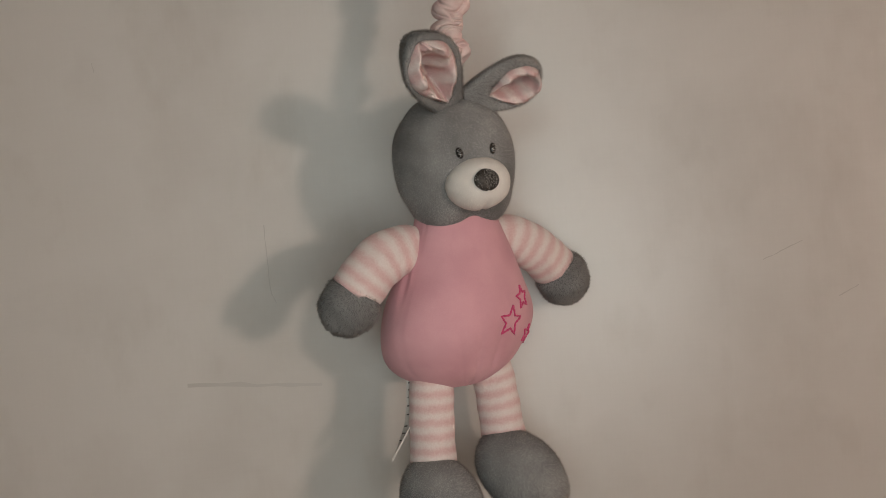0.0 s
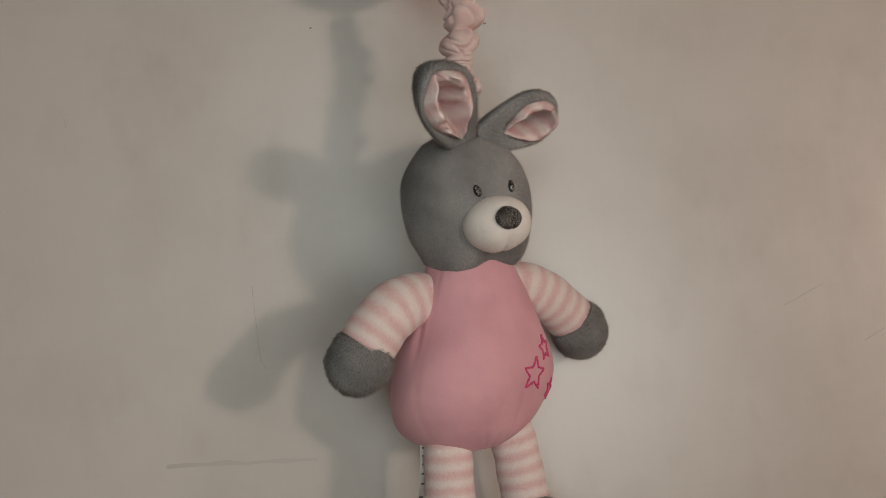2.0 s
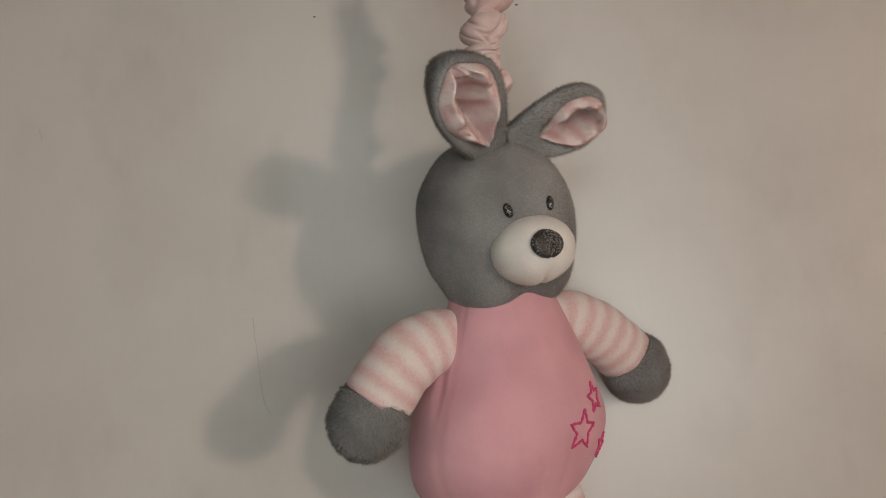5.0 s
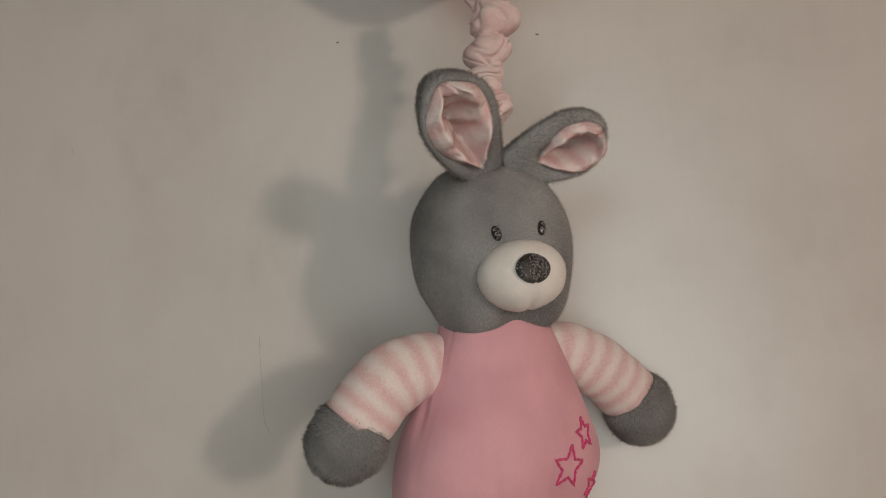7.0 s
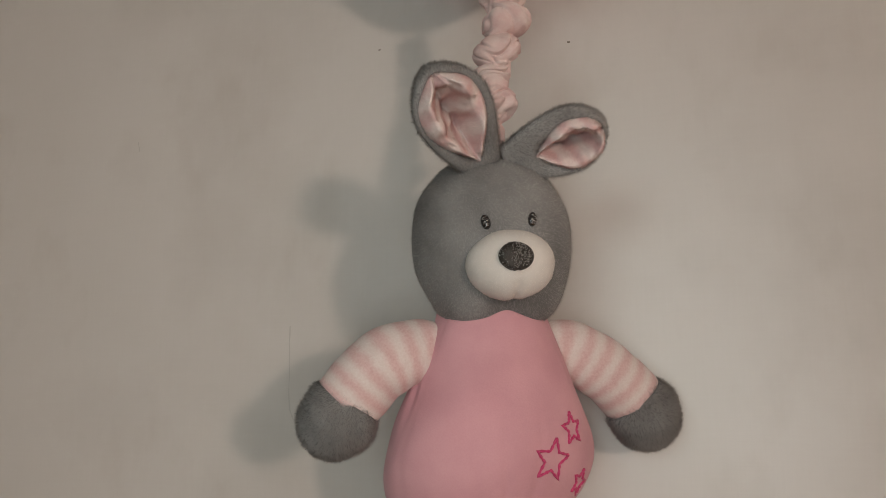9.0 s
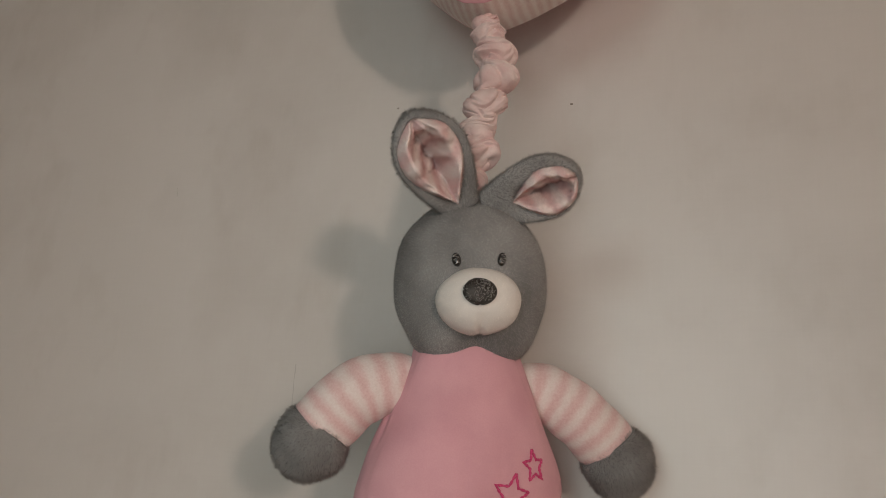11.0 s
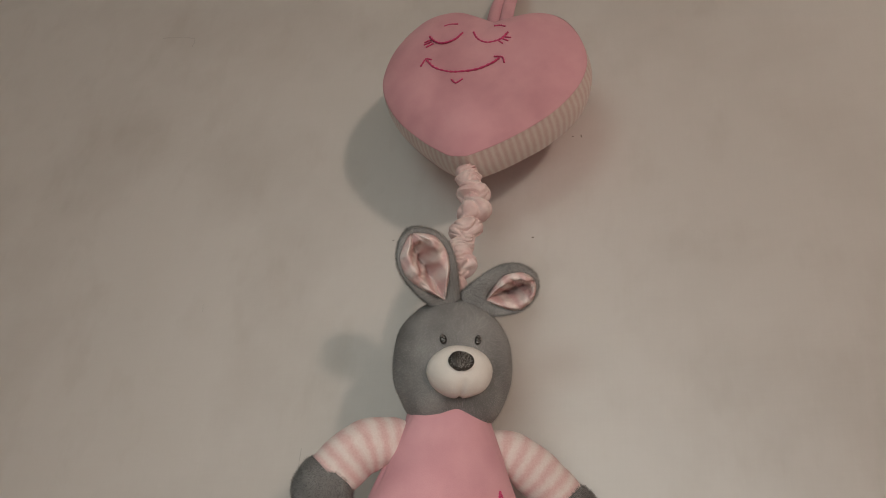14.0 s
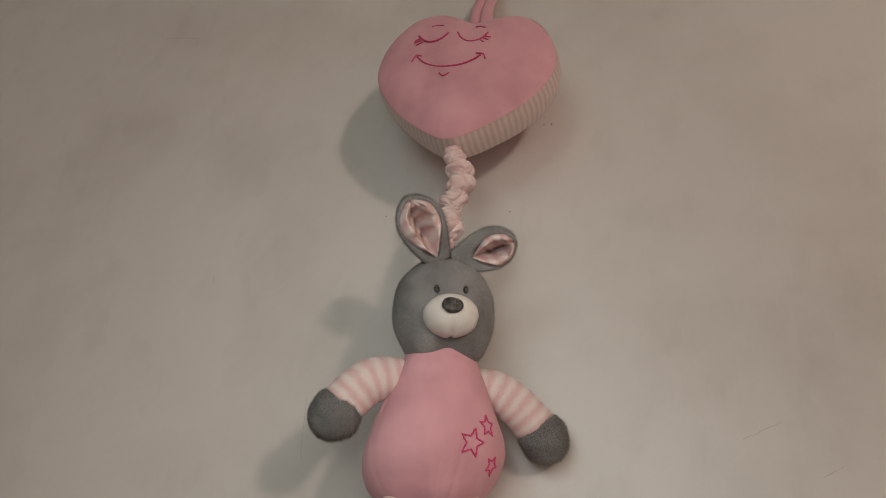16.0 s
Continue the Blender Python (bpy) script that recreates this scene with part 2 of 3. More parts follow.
WALL_Y = 0.026
slab("wall_north", (-1.6, WALL_Y, 0), (3.2, WALL_Y + 0.12, 2.5), WALL, "off-white painted wall with faint weave, stains and scuffs")
slab("wall_south", (-1.6, -2.62, 0), (3.2, -2.5, 2.5), ROOM, "plain pale painted wall")
slab("wall_west", (-1.72, -2.62, 0), (-1.6, WALL_Y + 0.12, 2.5), ROOM, "plain pale painted wall")
slab("wall_east", (3.2, -2.62, 0), (3.32, WALL_Y + 0.12, 2.5), ROOM, "plain pale painted wall")
slab("floor", (-1.72, -2.62, -0.1), (3.32, WALL_Y + 0.12, 0), BOARD, "brown wooden floor")
slab("ceiling", (-1.72, -2.62, 2.5), (3.32, WALL_Y + 0.12, 2.6), ROOM, "plain pale ceiling")

# ---- the toy: a plush donkey that hangs on a ruffled cord from a heart ----
ORIGIN = Vector((-0.0208, -0.054, 1.3586))
TURN = pose(0, 0, 0, 0, 0, 27) @ pose(0, 0, 0, 0, -5.5, 0)
toy = tagged(new("plush_toy"), "grey and pink plush donkey hanging from a smiling pink heart", "soft toy")
toy.matrix_world = Matrix.Translation(ORIGIN)


def part(name, bm, mat, parent=None, label="", smooth=True):
    """A part in the toy's own turned frame; a sub-part sits in its part's frame."""
    if parent is None or parent is toy:
        return finish(bm, name, mat, toy, label, TURN, smooth)
    return finish(bm, name, mat, parent, label, None, smooth)


# body: a pear, with sewn seams
PROFILE = [(-0.026, 0.0205), (-0.032, 0.0240), (-0.040, 0.0262), (-0.052, 0.0308), (-0.066, 0.0370), (-0.080, 0.0432), (-0.094, 0.0475),
           (-0.105, 0.0480), (-0.116, 0.0447), (-0.126, 0.0372), (-0.133, 0.0265), (-0.1375, 0.0150), (-0.1385, 0.0030)]
PROFILE = spline(PROFILE, 84)


def body_axis(z):
    t = min(max((z + 0.030) / -0.075, 0), 1.2)
    return Vector((-0.0025 - 0.0055 * t, 0.002 + 0.019 * t, z))


def body_point(az, z, lift=0.0):
    """A place on the body's skin: az in degrees from the front, towards +x."""
    r = float(np.interp(-z, -PROFILE[:, 0], PROFILE[:, 1]))
    a = radians(az)
    low = min(max((-z - 0.075) / 0.06, 0), 1)
    dent = 0.0024 * low * math.exp(-(az / 2.4) ** 2)
    for s in (-62, 62):
        dent += 0.0003 * math.exp(-((az - s) / 3.0) ** 2)
    dent += 0.0020 * low * math.exp(-((az - 17 - 120 * (z + 0.11)) / 2.2) ** 2) + 0.0009 * low * math.exp(-((az + 14 + 90 * (z + 0.12)) / 2.0) ** 2)
    dent += 0.0014 * math.exp(-((az + 74 + 260 * (z + 0.062)) / 5.0) ** 2) * math.exp(-((z + 0.064) / 0.016) ** 2)
    puff = 0.0007 * math.sin(3 * a + z * 90) * low + 0.0005 * math.sin(5 * a - z * 140)
    r = r + puff - dent + lift
    return body_axis(z) + Vector((math.sin(a) * r, -math.cos(a) * r * (0.84 if math.cos(a) > 0 else 0.94), 0))


bm = bmesh.new()
rings = []
for z, r in PROFILE:
    rings.append([np.array(body_point((360.0 * j / 180 + 180) % 360 - 180, z)) for j in range(180)])
loft(bm, rings)
body = part("body", bm, PINK, label="soft pink velour pear-shaped body with sewn seams")

# stars stitched on the belly


def star(az, z, size, turn):
    bm = bmesh.new()
    pts = []
    for i in range(11):
        a = radians(turn + 36 * i)
        r = size * (1.0 if i % 2 == 0 else 0.45)
        pts.append((r * math.sin(a), r * math.cos(a)))
    path = []
    for (x0, z0), (x1, z1) in zip(pts, pts[1:]):
        for k in range(6):
            x, h = x0 + (x1 - x0) * k / 6, z0 + (z1 - z0) * k / 6
            path.append(np.array(body_point(az + math.degrees(x / 0.046), z + h, 0.0002)))
    path.append(path[0])
    bead(bm, path, 0.0008)
    part("embroidered_star", bm, ROSE, body, "magenta stitched star outline")


star(25.5, -0.1005, 0.0092, 12)
star(42.0, -0.0885, 0.0072, -4)
star(50.0, -0.1120, 0.0058, 18)

# head


def head_shape(d):
    k = 1.0
    if d.z < 0:
        front = max(-d.y, 0) ** 3 * math.exp(-(d.x / 0.45) ** 2)
        k += (0.24 - 0.10 * front) * (-d.z) ** 2.2
        k += 0.03 * math.exp(-((d.z + 0.45) / 0.25) ** 2) * abs(d.x) ** 1.5
    k += 0.065 * math.exp(-((abs(d.x) - 0.5) / 0.22) ** 2) * math.exp(-((d.z + 0.80) / 0.2) ** 2)
    if d.y < 0 and d.z < -0.4:
        k -= 0.10 * math.exp(-(d.x / 0.2) ** 2) * min((-d.z - 0.4) / 0.3, 1)
    k += 0.006 * math.sin(d.x * 9 + d.z * 7) + 0.005 * math.sin(d.y * 11 - d.z * 5)
    k -= 0.010 * math.exp(-((abs(d.x) - 0.02) / 0.03) ** 2) * (d.z > 0.3)
    k -= 0.13 * max(d.y, 0) ** 1.3
    return k


bm = ball((0, 0, 0), (0.0361, 0.0362, 0.0372), None, 40, 64, head_shape)
fuzz(bm, 60000, 0.0016, 0.00020, 3, 2.2, (0.15, -0.1, -1.0), 0.8)
head = part("head", bm, GREY, label="round mid-grey plush head with short nap")


def muzzle_shape(d):
    return 1 - 0.11 * math.exp(-(d.x / 0.08) ** 2) * min(max((-d.z - 0.45) / 0.35, 0), 1) + 0.01 * math.sin(d.x * 6 + d.z * 4)


bm = ball((0.0, -0.0312, -0.0188), (0.0188, 0.0155, 0.0148), None, 26, 44, muzzle_shape)
fuzz(bm, 12000, 0.0008, 0.00020, 5, 2.6, (0.1, -0.1, -1.0), 0.8)
part("muzzle", bm, CREAM, head, "cream plush muzzle")


def nose_shape(d):
    return 1 + 0.05 * math.sin(3 * math.atan2(d.z, d.x) + 1.5) + 0.02 * math.sin(13 * math.atan2(d.z, d.x))


AX = frame_of((0.0, -0.98, 0.18), (1, 0, 0))
bm = ball((-0.0014, -0.0464, -0.0178), (0.0073, 0.0060, 0.0028), AX, 16, 44, nose_shape)
rng = random.Random(8)
stitches = bmesh.new()
for k in range(240):
    r, a = math.sqrt(rng.random()) * 0.95, rng.random() * 6.283
    c = Vector((r * math.cos(a) * 0.0071, r * math.sin(a) * 0.0058, 0.0027 * math.sqrt(max(1 - r * r, 0)) + 0.0001))
    turn = rng.random() * 6.283
    d = Vector((math.cos(turn), math.sin(turn), 0)) * 0.00045
    bead(stitches, [np.array(Vector((-0.0014, -0.0464, -0.0178)) + AX @ (c + d * s)) for s in (-1, 0, 1)], 0.00016, 4)
nose = part("nose", bm, BLACK, head, "black glittery embroidered nose")
part("nose_stitching", stitches, GLINT, nose, "sparkling silver-black thread")
for sx, lean in ((-1, 8), (1, -14)):
    c = Vector((sx * 0.0100 + 0.0006, -0.0350, -0.0008))
    n = Vector((c.x, c.y, 0.004)).normalized()
    AX = frame_of(n, (math.cos(radians(lean)), 0, math.sin(radians(lean))))
    bm = ball(c, (0.0020, 0.0033, 0.0016), AX, 14, 28)
    eye = part("eye", bm, EYE, head, "small black glitter-thread eye")
    bm = bmesh.new()
    for k in range(5):
        h = -0.0022 + 0.0010 * k
        w = 0.0019 * math.sqrt(max(1 - (h / 0.0033) ** 2, 0.02))
        bead(bm, [np.array(c + AX @ Vector((x * w, h + 0.0005 * x * (-1) ** k, 0.0001 + 0.0016 * math.sqrt(max(1.0 - (x * 0.9) ** 2 * 0.8 - (h / 0.0033) ** 2, 0))))) for x in (-0.7, -0.3, 0, 0.3, 0.7)], 0.00027, 5)
    part("eye_stitching", bm, GLINT, eye, "sparkling silver-black thread")

# ears: cupped leaves, grey outside, striped lining inside


def ear(base, tip, face, width, seed, cup, start, side, span, label):
    """A padded ear: start is where the lining begins along it, side shifts the lining across, span is the lining's share of the width."""
    base, tip = Vector(base), Vector(tip)
    axis = tip - base
    length = axis.length
    AX = frame_of(axis, Vector(face).cross(axis) * -1)
    out = AX @ Vector((0, 1, 0))
    if out.dot(Vector(face)) < 0:
        AX = frame_of(axis, Vector(face).cross(axis))

    def half(v):
        grown = 0.50 + 0.50 * math.sin(math.pi * min(max(v, 0), 1) ** 0.95 * 0.74) ** 1.2
        return width * grown * max(1 - max((v - 0.56) / 0.44, 0) ** 2.5, 0.0) ** 0.5

    def sheet(u, v, lift):
        w = half(v)
        y = cup * (u * u) * w / width + lift
        return base + AX @ Vector((u * w, y, v * length))

    def front(u, v):
        return 0.0062 * math.sqrt(max(1 - u * u, 0)) * min(1, 0.35 + half(v) / width)

    def inner(u, v):
        """Across and along the lining, each -1..1 and 0..1 inside it."""
        return (u - side) / span, (v - start) / (0.965 - start)

    def edge_of(q):
        """The lining's outline: a point at the root, round at the tip."""
        return math.sin(math.pi / 2 * min(max(q, 0.004) / 0.60, 1)) ** 0.80 * max(1 - max((q - 0.78) / 0.22, 0) ** 2.2, 0.0) ** 0.5

    def pit(a, q):
        if q <= 0 or q >= 1:
            return 0.0
        mid = 0.10 - 0.12 * math.sin(q * 3.4)
        return 0.0115 * math.exp(-((a - mid) / 0.40) ** 2) * math.sin(math.pi * q ** 0.9) ** 0.8

    def hollow(a, q):
        """Room in the shell beneath the lining's folds."""
        e = edge_of(q) if 0 < q < 1 else 0.0
        if e < 0.05 or abs(a) >= e:
            return 0.0
        return 0.0088 * min(1, (1 - abs(a) / e) * 3.5) * math.sin(math.pi * q) ** 0.5

    rows, cols = 34, 28
    bm = bmesh.new()
    rings = []
    for i in range(rows + 1):
        v = 1 - (1 - i / rows) ** 1.4 * 0.999
        ring = []
        for j in range(2 * cols):
            a = 2 * math.pi * j / (2 * cols)
            u = math.cos(a)
            d = pit(*inner(u, v))
            y = front(u, v) - d - hollow(*inner(u, v)) if math.sin(a) > 0 else -front(u, v) - 0.60 * d - 0.6 * hollow(*inner(u, v))
            ring.append(np.array(sheet(u, v, y)))
        rings.append(ring)
    loft(bm, rings)
    fuzz(bm, 30000, 0.0022, 0.00026, seed, 1.25, tuple(axis), 0.7)
    shell = part("ear", bm, GREY, label=label)
    # lining: a plump striped leaf, rolled at its edges, with one deep crooked fold
    bm = bmesh.new()
    uv = bm.loops.layers.uv.verify()
    grid = []
    R, C = 44, 36
    for i in range(R + 1):
        q = i / R
        v = start + (0.965 - start) * q
        row = []
        for j in range(C + 1):
            a = 2 * j / C - 1
            edge = edge_of(q) if i < R else 0.02
            u = min(max(side + span * a * edge, -0.93), 0.93)
            mid = 0.06 - 0.15 * math.sin(q * 3.4) + 0.14 * noise.noise(Vector((q * 6.0, seed, 0)))
            near = (a - mid) / (0.26 if a < mid else 0.15)
            crease = -0.0078 * math.exp(-near * near) * math.sin(math.pi * min(q * 1.12, 1)) ** 0.6
            puff = 0.0036 * noise.noise(Vector((a * 2.4, q * 4.2, seed))) + 0.0024 * noise.noise(Vector((a * 5.0, q * 9.0, seed + 3)))
            tuck = 0.0016 * math.sin(q * 30 + 5 * a) * math.exp(-((a - mid) / 0.45) ** 2)
            roll = 0.0030 * math.exp(-((abs(a) - 0.66) / 0.30) ** 2) + 0.0020 * math.exp(-((q - 0.88) / 0.10) ** 2)
            rimmed = (1 - abs(a) ** 8) * min(1, q * 9, (1 - q) * 14)
            lift = front(u, v) - pit(a * edge, q) + (crease + puff + tuck) * edge * (1 - a ** 4) + (roll + 0.0016) * rimmed - 0.0008 * (1 - rimmed)
            row.append(bm.verts.new(sheet(u, v, lift)))
        grid.append(row)
    for i in range(R):
        for j in range(C):
            f = bm.faces.new((grid[i][j], grid[i][j + 1], grid[i + 1][j + 1], grid[i + 1][j]))
            for lo, (m, n) in zip(f.loops, ((i, j), (i, j + 1), (i + 1, j + 1), (i + 1, j))):
                lo[uv].uv = (m / R * length * 0.7 + n / C * 0.016, n / C * 0.02)
    bm.normal_update()
    facing = AX @ Vector((0, 1, 0))
    if sum(f.normal.dot(facing) for f in bm.faces) < 0:
        bmesh.ops.reverse_faces(bm, faces=bm.faces)
    fuzz(bm, 15000, 0.0013, 0.00024, seed + 40, 1.3, tuple(axis), 0.9, False)
    part("ear_lining", bm, LINING, shell, "pale pink striped lining with a soft fold")


ear((-0.0050, -0.0190, 0.0285), (-0.0303, -0.0510, 0.0612), (0.10, -0.80, -0.45), 0.0172, 11, 0.0050, 0.08, 0.05, 0.84, "upright grey plush ear with striped lining")
ear((0.0060, -0.0170, 0.0300), (0.0485, -0.0330, 0.0412), (0.72, -0.80, -0.15), 0.0154, 12, 0.0050, 0.30, -0.14, 0.76, "sideways drooping grey plush ear with striped lining")

# arms and paws, legs and feet


def limb(name, pts, radii, end, label, n=44, flat=0.92):
    path, rr = spline(pts, n), spline([(r,) for r in radii], n)[:, 0]
    bm = bmesh.new()
    ripple = lambda i, t: 0.018 * math.sin(i * 0.55 + 2 * t) + 0.015 * math.sin(3 * t + i * 0.2)
    loft(bm, tube_rings(path, rr, 32, flat, (0, 1, 0), ripple))
    return part(name, bm, STRIPE, label=label)


def paw(arm, cuff, end, r, seed):
    cuff, end = Vector(cuff), Vector(end)
    d = (end - cuff).normalized()
    AX = frame_of(d, (0, 1, 0))
    bm = bmesh.new()
    rings = []
    L = (end - cuff).length
    for i in range(22):
        t = i / 21
        k = r * (0.98 + 0.10 * math.sin(math.pi * min(t * 1.3, 1))) * math.sqrt(max(1 - max((t - 0.35) / 0.65, 0) ** 2.3, 0.0004))
        c = cuff + d * (L * t)
        ring = []
        for j in range(32):
            a = 2 * math.pi * j / 32
            q = k * (1 + 0.03 * math.sin(3 * a + i * 0.4))
            ring.append(np.array(c + AX @ Vector((math.cos(a) * q * 0.92, math.sin(a) * q, 0))))
        rings.append(ring)
    loft(bm, rings)
    fuzz(bm, 20000, 0.0026, 0.00030, seed, 1.1, tuple(d), 0.6)
    part("paw", bm, GREY, arm, "grey plush paw")


arm = limb("arm", [(-0.018, 0.014, -0.0490), (-0.035, 0.008, -0.0484), (-0.054, 0.005, -0.0539), (-0.0715, 0.007, -0.0692)], (0.0080, 0.0138, 0.0156, 0.0153), None, "pale pink and white striped arm held out to the side")
paw(arm, (-0.0695, 0.007, -0.0680), (-0.0850, 0.009, -0.0890), 0.0157, 21)
arm = limb("arm", [(0.014, 0.018, -0.0500), (0.034, 0.016, -0.0530), (0.0520, 0.018, -0.0643), (0.0685, 0.023, -0.0815)], (0.0098, 0.0134, 0.0147, 0.0149), None, "pale pink and white striped arm held out to the side")
paw(arm, (0.0662, 0.0225, -0.0790), (0.0815, 0.026, -0.1008), 0.0157, 22)


def foot(leg, centre, toe, seed):
    AX = frame_of(toe, (1, 0, 0))
    bm = ball(centre, (0.0236, 0.0196, 0.0330), AX, 28, 40, lambda d: 1 + 0.05 * d.z + 0.012 * math.sin(4 * d.x + 5 * d.y))
    fuzz(bm, 26000, 0.0019, 0.00026, seed, 1.7, (0.1, -0.6, -0.8), 0.7)
    part("foot", bm, GREY, leg, "large rounded grey plush foot")


leg = limb("leg", [(-0.0288, 0.020, -0.120), (-0.0312, 0.020, -0.138), (-0.0348, 0.019, -0.160), (-0.0396, 0.017, -0.188)], (0.0128, 0.0137, 0.0140, 0.0144), None, "pink and white striped dangling leg")
foot(leg, (-0.0418, 0.002, -0.1975), (0.02, -0.80, -0.60), 31)
leg = limb("leg", [(0.0090, 0.020, -0.120), (0.0105, 0.020, -0.138), (0.0108, 0.019, -0.158), (0.0095, 0.017, -0.182)], (0.0126, 0.0132, 0.0136, 0.0142), None, "pink and white striped dangling leg")
foot(leg, (0.0090, 0.000, -0.1925), (0.26, -0.78, -0.55), 32)

# care label, a folded satin tape behind one leg
bm = bmesh.new()
TAPE = spline([(-0.036, 0.026, -0.130), (-0.038, 0.027, -0.142), (-0.042, 0.028, -0.156), (-0.049, 0.028, -0.167), (-0.0565, 0.028, -0.177), (-0.0558, 0.0285, -0.1774), (-0.048, 0.0288, -0.167), (-0.041, 0.0288, -0.156)], 40) + np.array((-0.0045, -0.004, 0.0045))


def tape_side(p):
    k = min(max((-0.140 - p[2]) / 0.03, 0), 1)
    w = np.array((0.6, -0.75, 0.1)) * (1 - k) + np.array((-0.25, -0.94, 0.24)) * k
    return w / np.linalg.norm(w)


rings = []
for p in TAPE:
    w = tape_side(p)
    t = np.cross(w, (0.45, 0, 0.89))
    t, w = t / np.linalg.norm(t) * 0.00025, w * 0.0045
    rings.append([p - w - t, p + w - t, p + w + t, p - w + t])
loft(bm, rings)
tag = part("care_label", bm, SATIN, label="narrow folded white satin care label", smooth=False)
bm = bmesh.new()
for k in range(8):
    p = TAPE[2 + int(k * 2.2)]
    w = tape_side(p)
    t = np.cross(w, (0.45, 0, 0.89))
    t /= np.linalg.norm(t)
    h = np.cross(t, w) * 0.0004
    for sgn in (-1, 1):
        a, b = p + t * 0.0004 * sgn - w * 0.0030, p + t * 0.0004 * sgn + w * (0.0030 - 0.002 * (k % 3 == 2))
        loft(bm, [[q + t * 0.0001 + h, q + t * 0.0001 - h, q - t * 0.0001 - h, q - t * 0.0001 + h] for q in (a, b)])
part("label_print", bm, INK, tag, "grey printed lines too small to read", smooth=False)

# ---- the heart ----
HEART = Matrix.Translation(Vector((-0.0242, 0.0, 1.571)) - ORIGIN) @ pose(0, 0, 0, -4, 8, 4)
HALF = [(0.0, 0.0510), (0.016, 0.0565), (0.036, 0.0605), (0.056, 0.0540), (0.0720, 0.0360), (0.0798, 0.0120), (0.0745, -0.0140), (0.0565, -0.0400), (0.0300, -0.0615), (0.0090, -0.0735), (0.0, -0.0750)]
HALF = spline(HALF, 61) * np.array((0.968, 1.0))
OUTLINE = np.vstack([HALF, np.array([[-x, z] for x, z in HALF[-2:0:-1]])]) + np.array((0.004, 0.0))
OUTLINE[:, 1] *= np.where(OUTLINE[:, 1] > 0, 1.125, 0.945)
OUTLINE[:, 1] -= 0.07 * (OUTLINE[:, 0] - 0.004) * np.clip(OUTLINE[:, 1] / 0.04, 0, 1)
FRONT, BACK, MID = -0.0565, -0.0270, np.array((0.004, 0.004))


def heart_part(name, bm, mat, parent=None, label=""):
    return finish(bm, name, mat, parent or toy, label, None if parent else HEART)


def heart_ring(s, y, grow=0.0):
    out = []
    for x, z in OUTLINE:
        q = MID + (np.array((x, z)) - MID) * s * (1 + grow)
        out.append(np.array((q[0], y, q[1])))
    return out


def cap(y, bulge, sign):
    """Rings from the seam to the middle of a stuffed face."""
    rings = []
    for i in range(22):
        s = math.cos(i / 21 * math.pi / 2) * 0.999 + 0.001
        rings.append(heart_ring(s, y + sign * bulge * (1 - s ** 2.6) ** 0.8))
    return rings


def face_y(x, z):
    """The depth of the heart's front at a place."""
    d = np.array((x, z)) - MID
    dirs = OUTLINE - MID
    k = int(np.argmin([abs(math.atan2(d[0] * v[1] - d[1] * v[0], d @ v)) for v in dirs]))
    s = float(np.linalg.norm(d) / np.linalg.norm(dirs[k]))
    return FRONT - 0.0155 * (1 - min(s, 1) ** 2.6) ** 0.8


bm = bmesh.new()
loft(bm, cap(FRONT, 0.0155, -1))
for v in bm.verts:
    v.co.y += 0.0006 * math.sin(v.co.x * 95 + v.co.z * 40) * math.cos(v.co.z * 120)
heart = heart_part("heart", bm, PINK, label="plump pink velour heart with a stitched sleeping smile")
bm = bmesh.new()
rings = []
for i in range(15):
    t = i / 14
    rings.append(heart_ring(1.0, FRONT + (BACK - FRONT) * t, 0.034 * math.sin(math.pi * t) - 0.03 * t))
uv = bm.loops.layers.uv.verify()
loft(bm, rings, False, False)
run = [0.0]
for a, b in zip(OUTLINE, np.vstack([OUTLINE[1:], OUTLINE[:1]])):
    run.append(run[-1] + float(np.linalg.norm(b - a)))
for f in bm.faces:
    for lo in f.loops:
        q = lo[uv].uv
        lo[uv].uv = (run[int(round(q.y * len(OUTLINE)))], q.x)
heart_part("side_band", bm, RIB, heart, "pale pink and white fine-striped side band")
bm = bmesh.new()
loft(bm, [np.array(r) for r in [[p * np.array((0.97, 1, 0.97)) for p in ring] for ring in cap(BACK, 0.008, 1)]])
heart_part("back_panel", bm, PINK, heart)

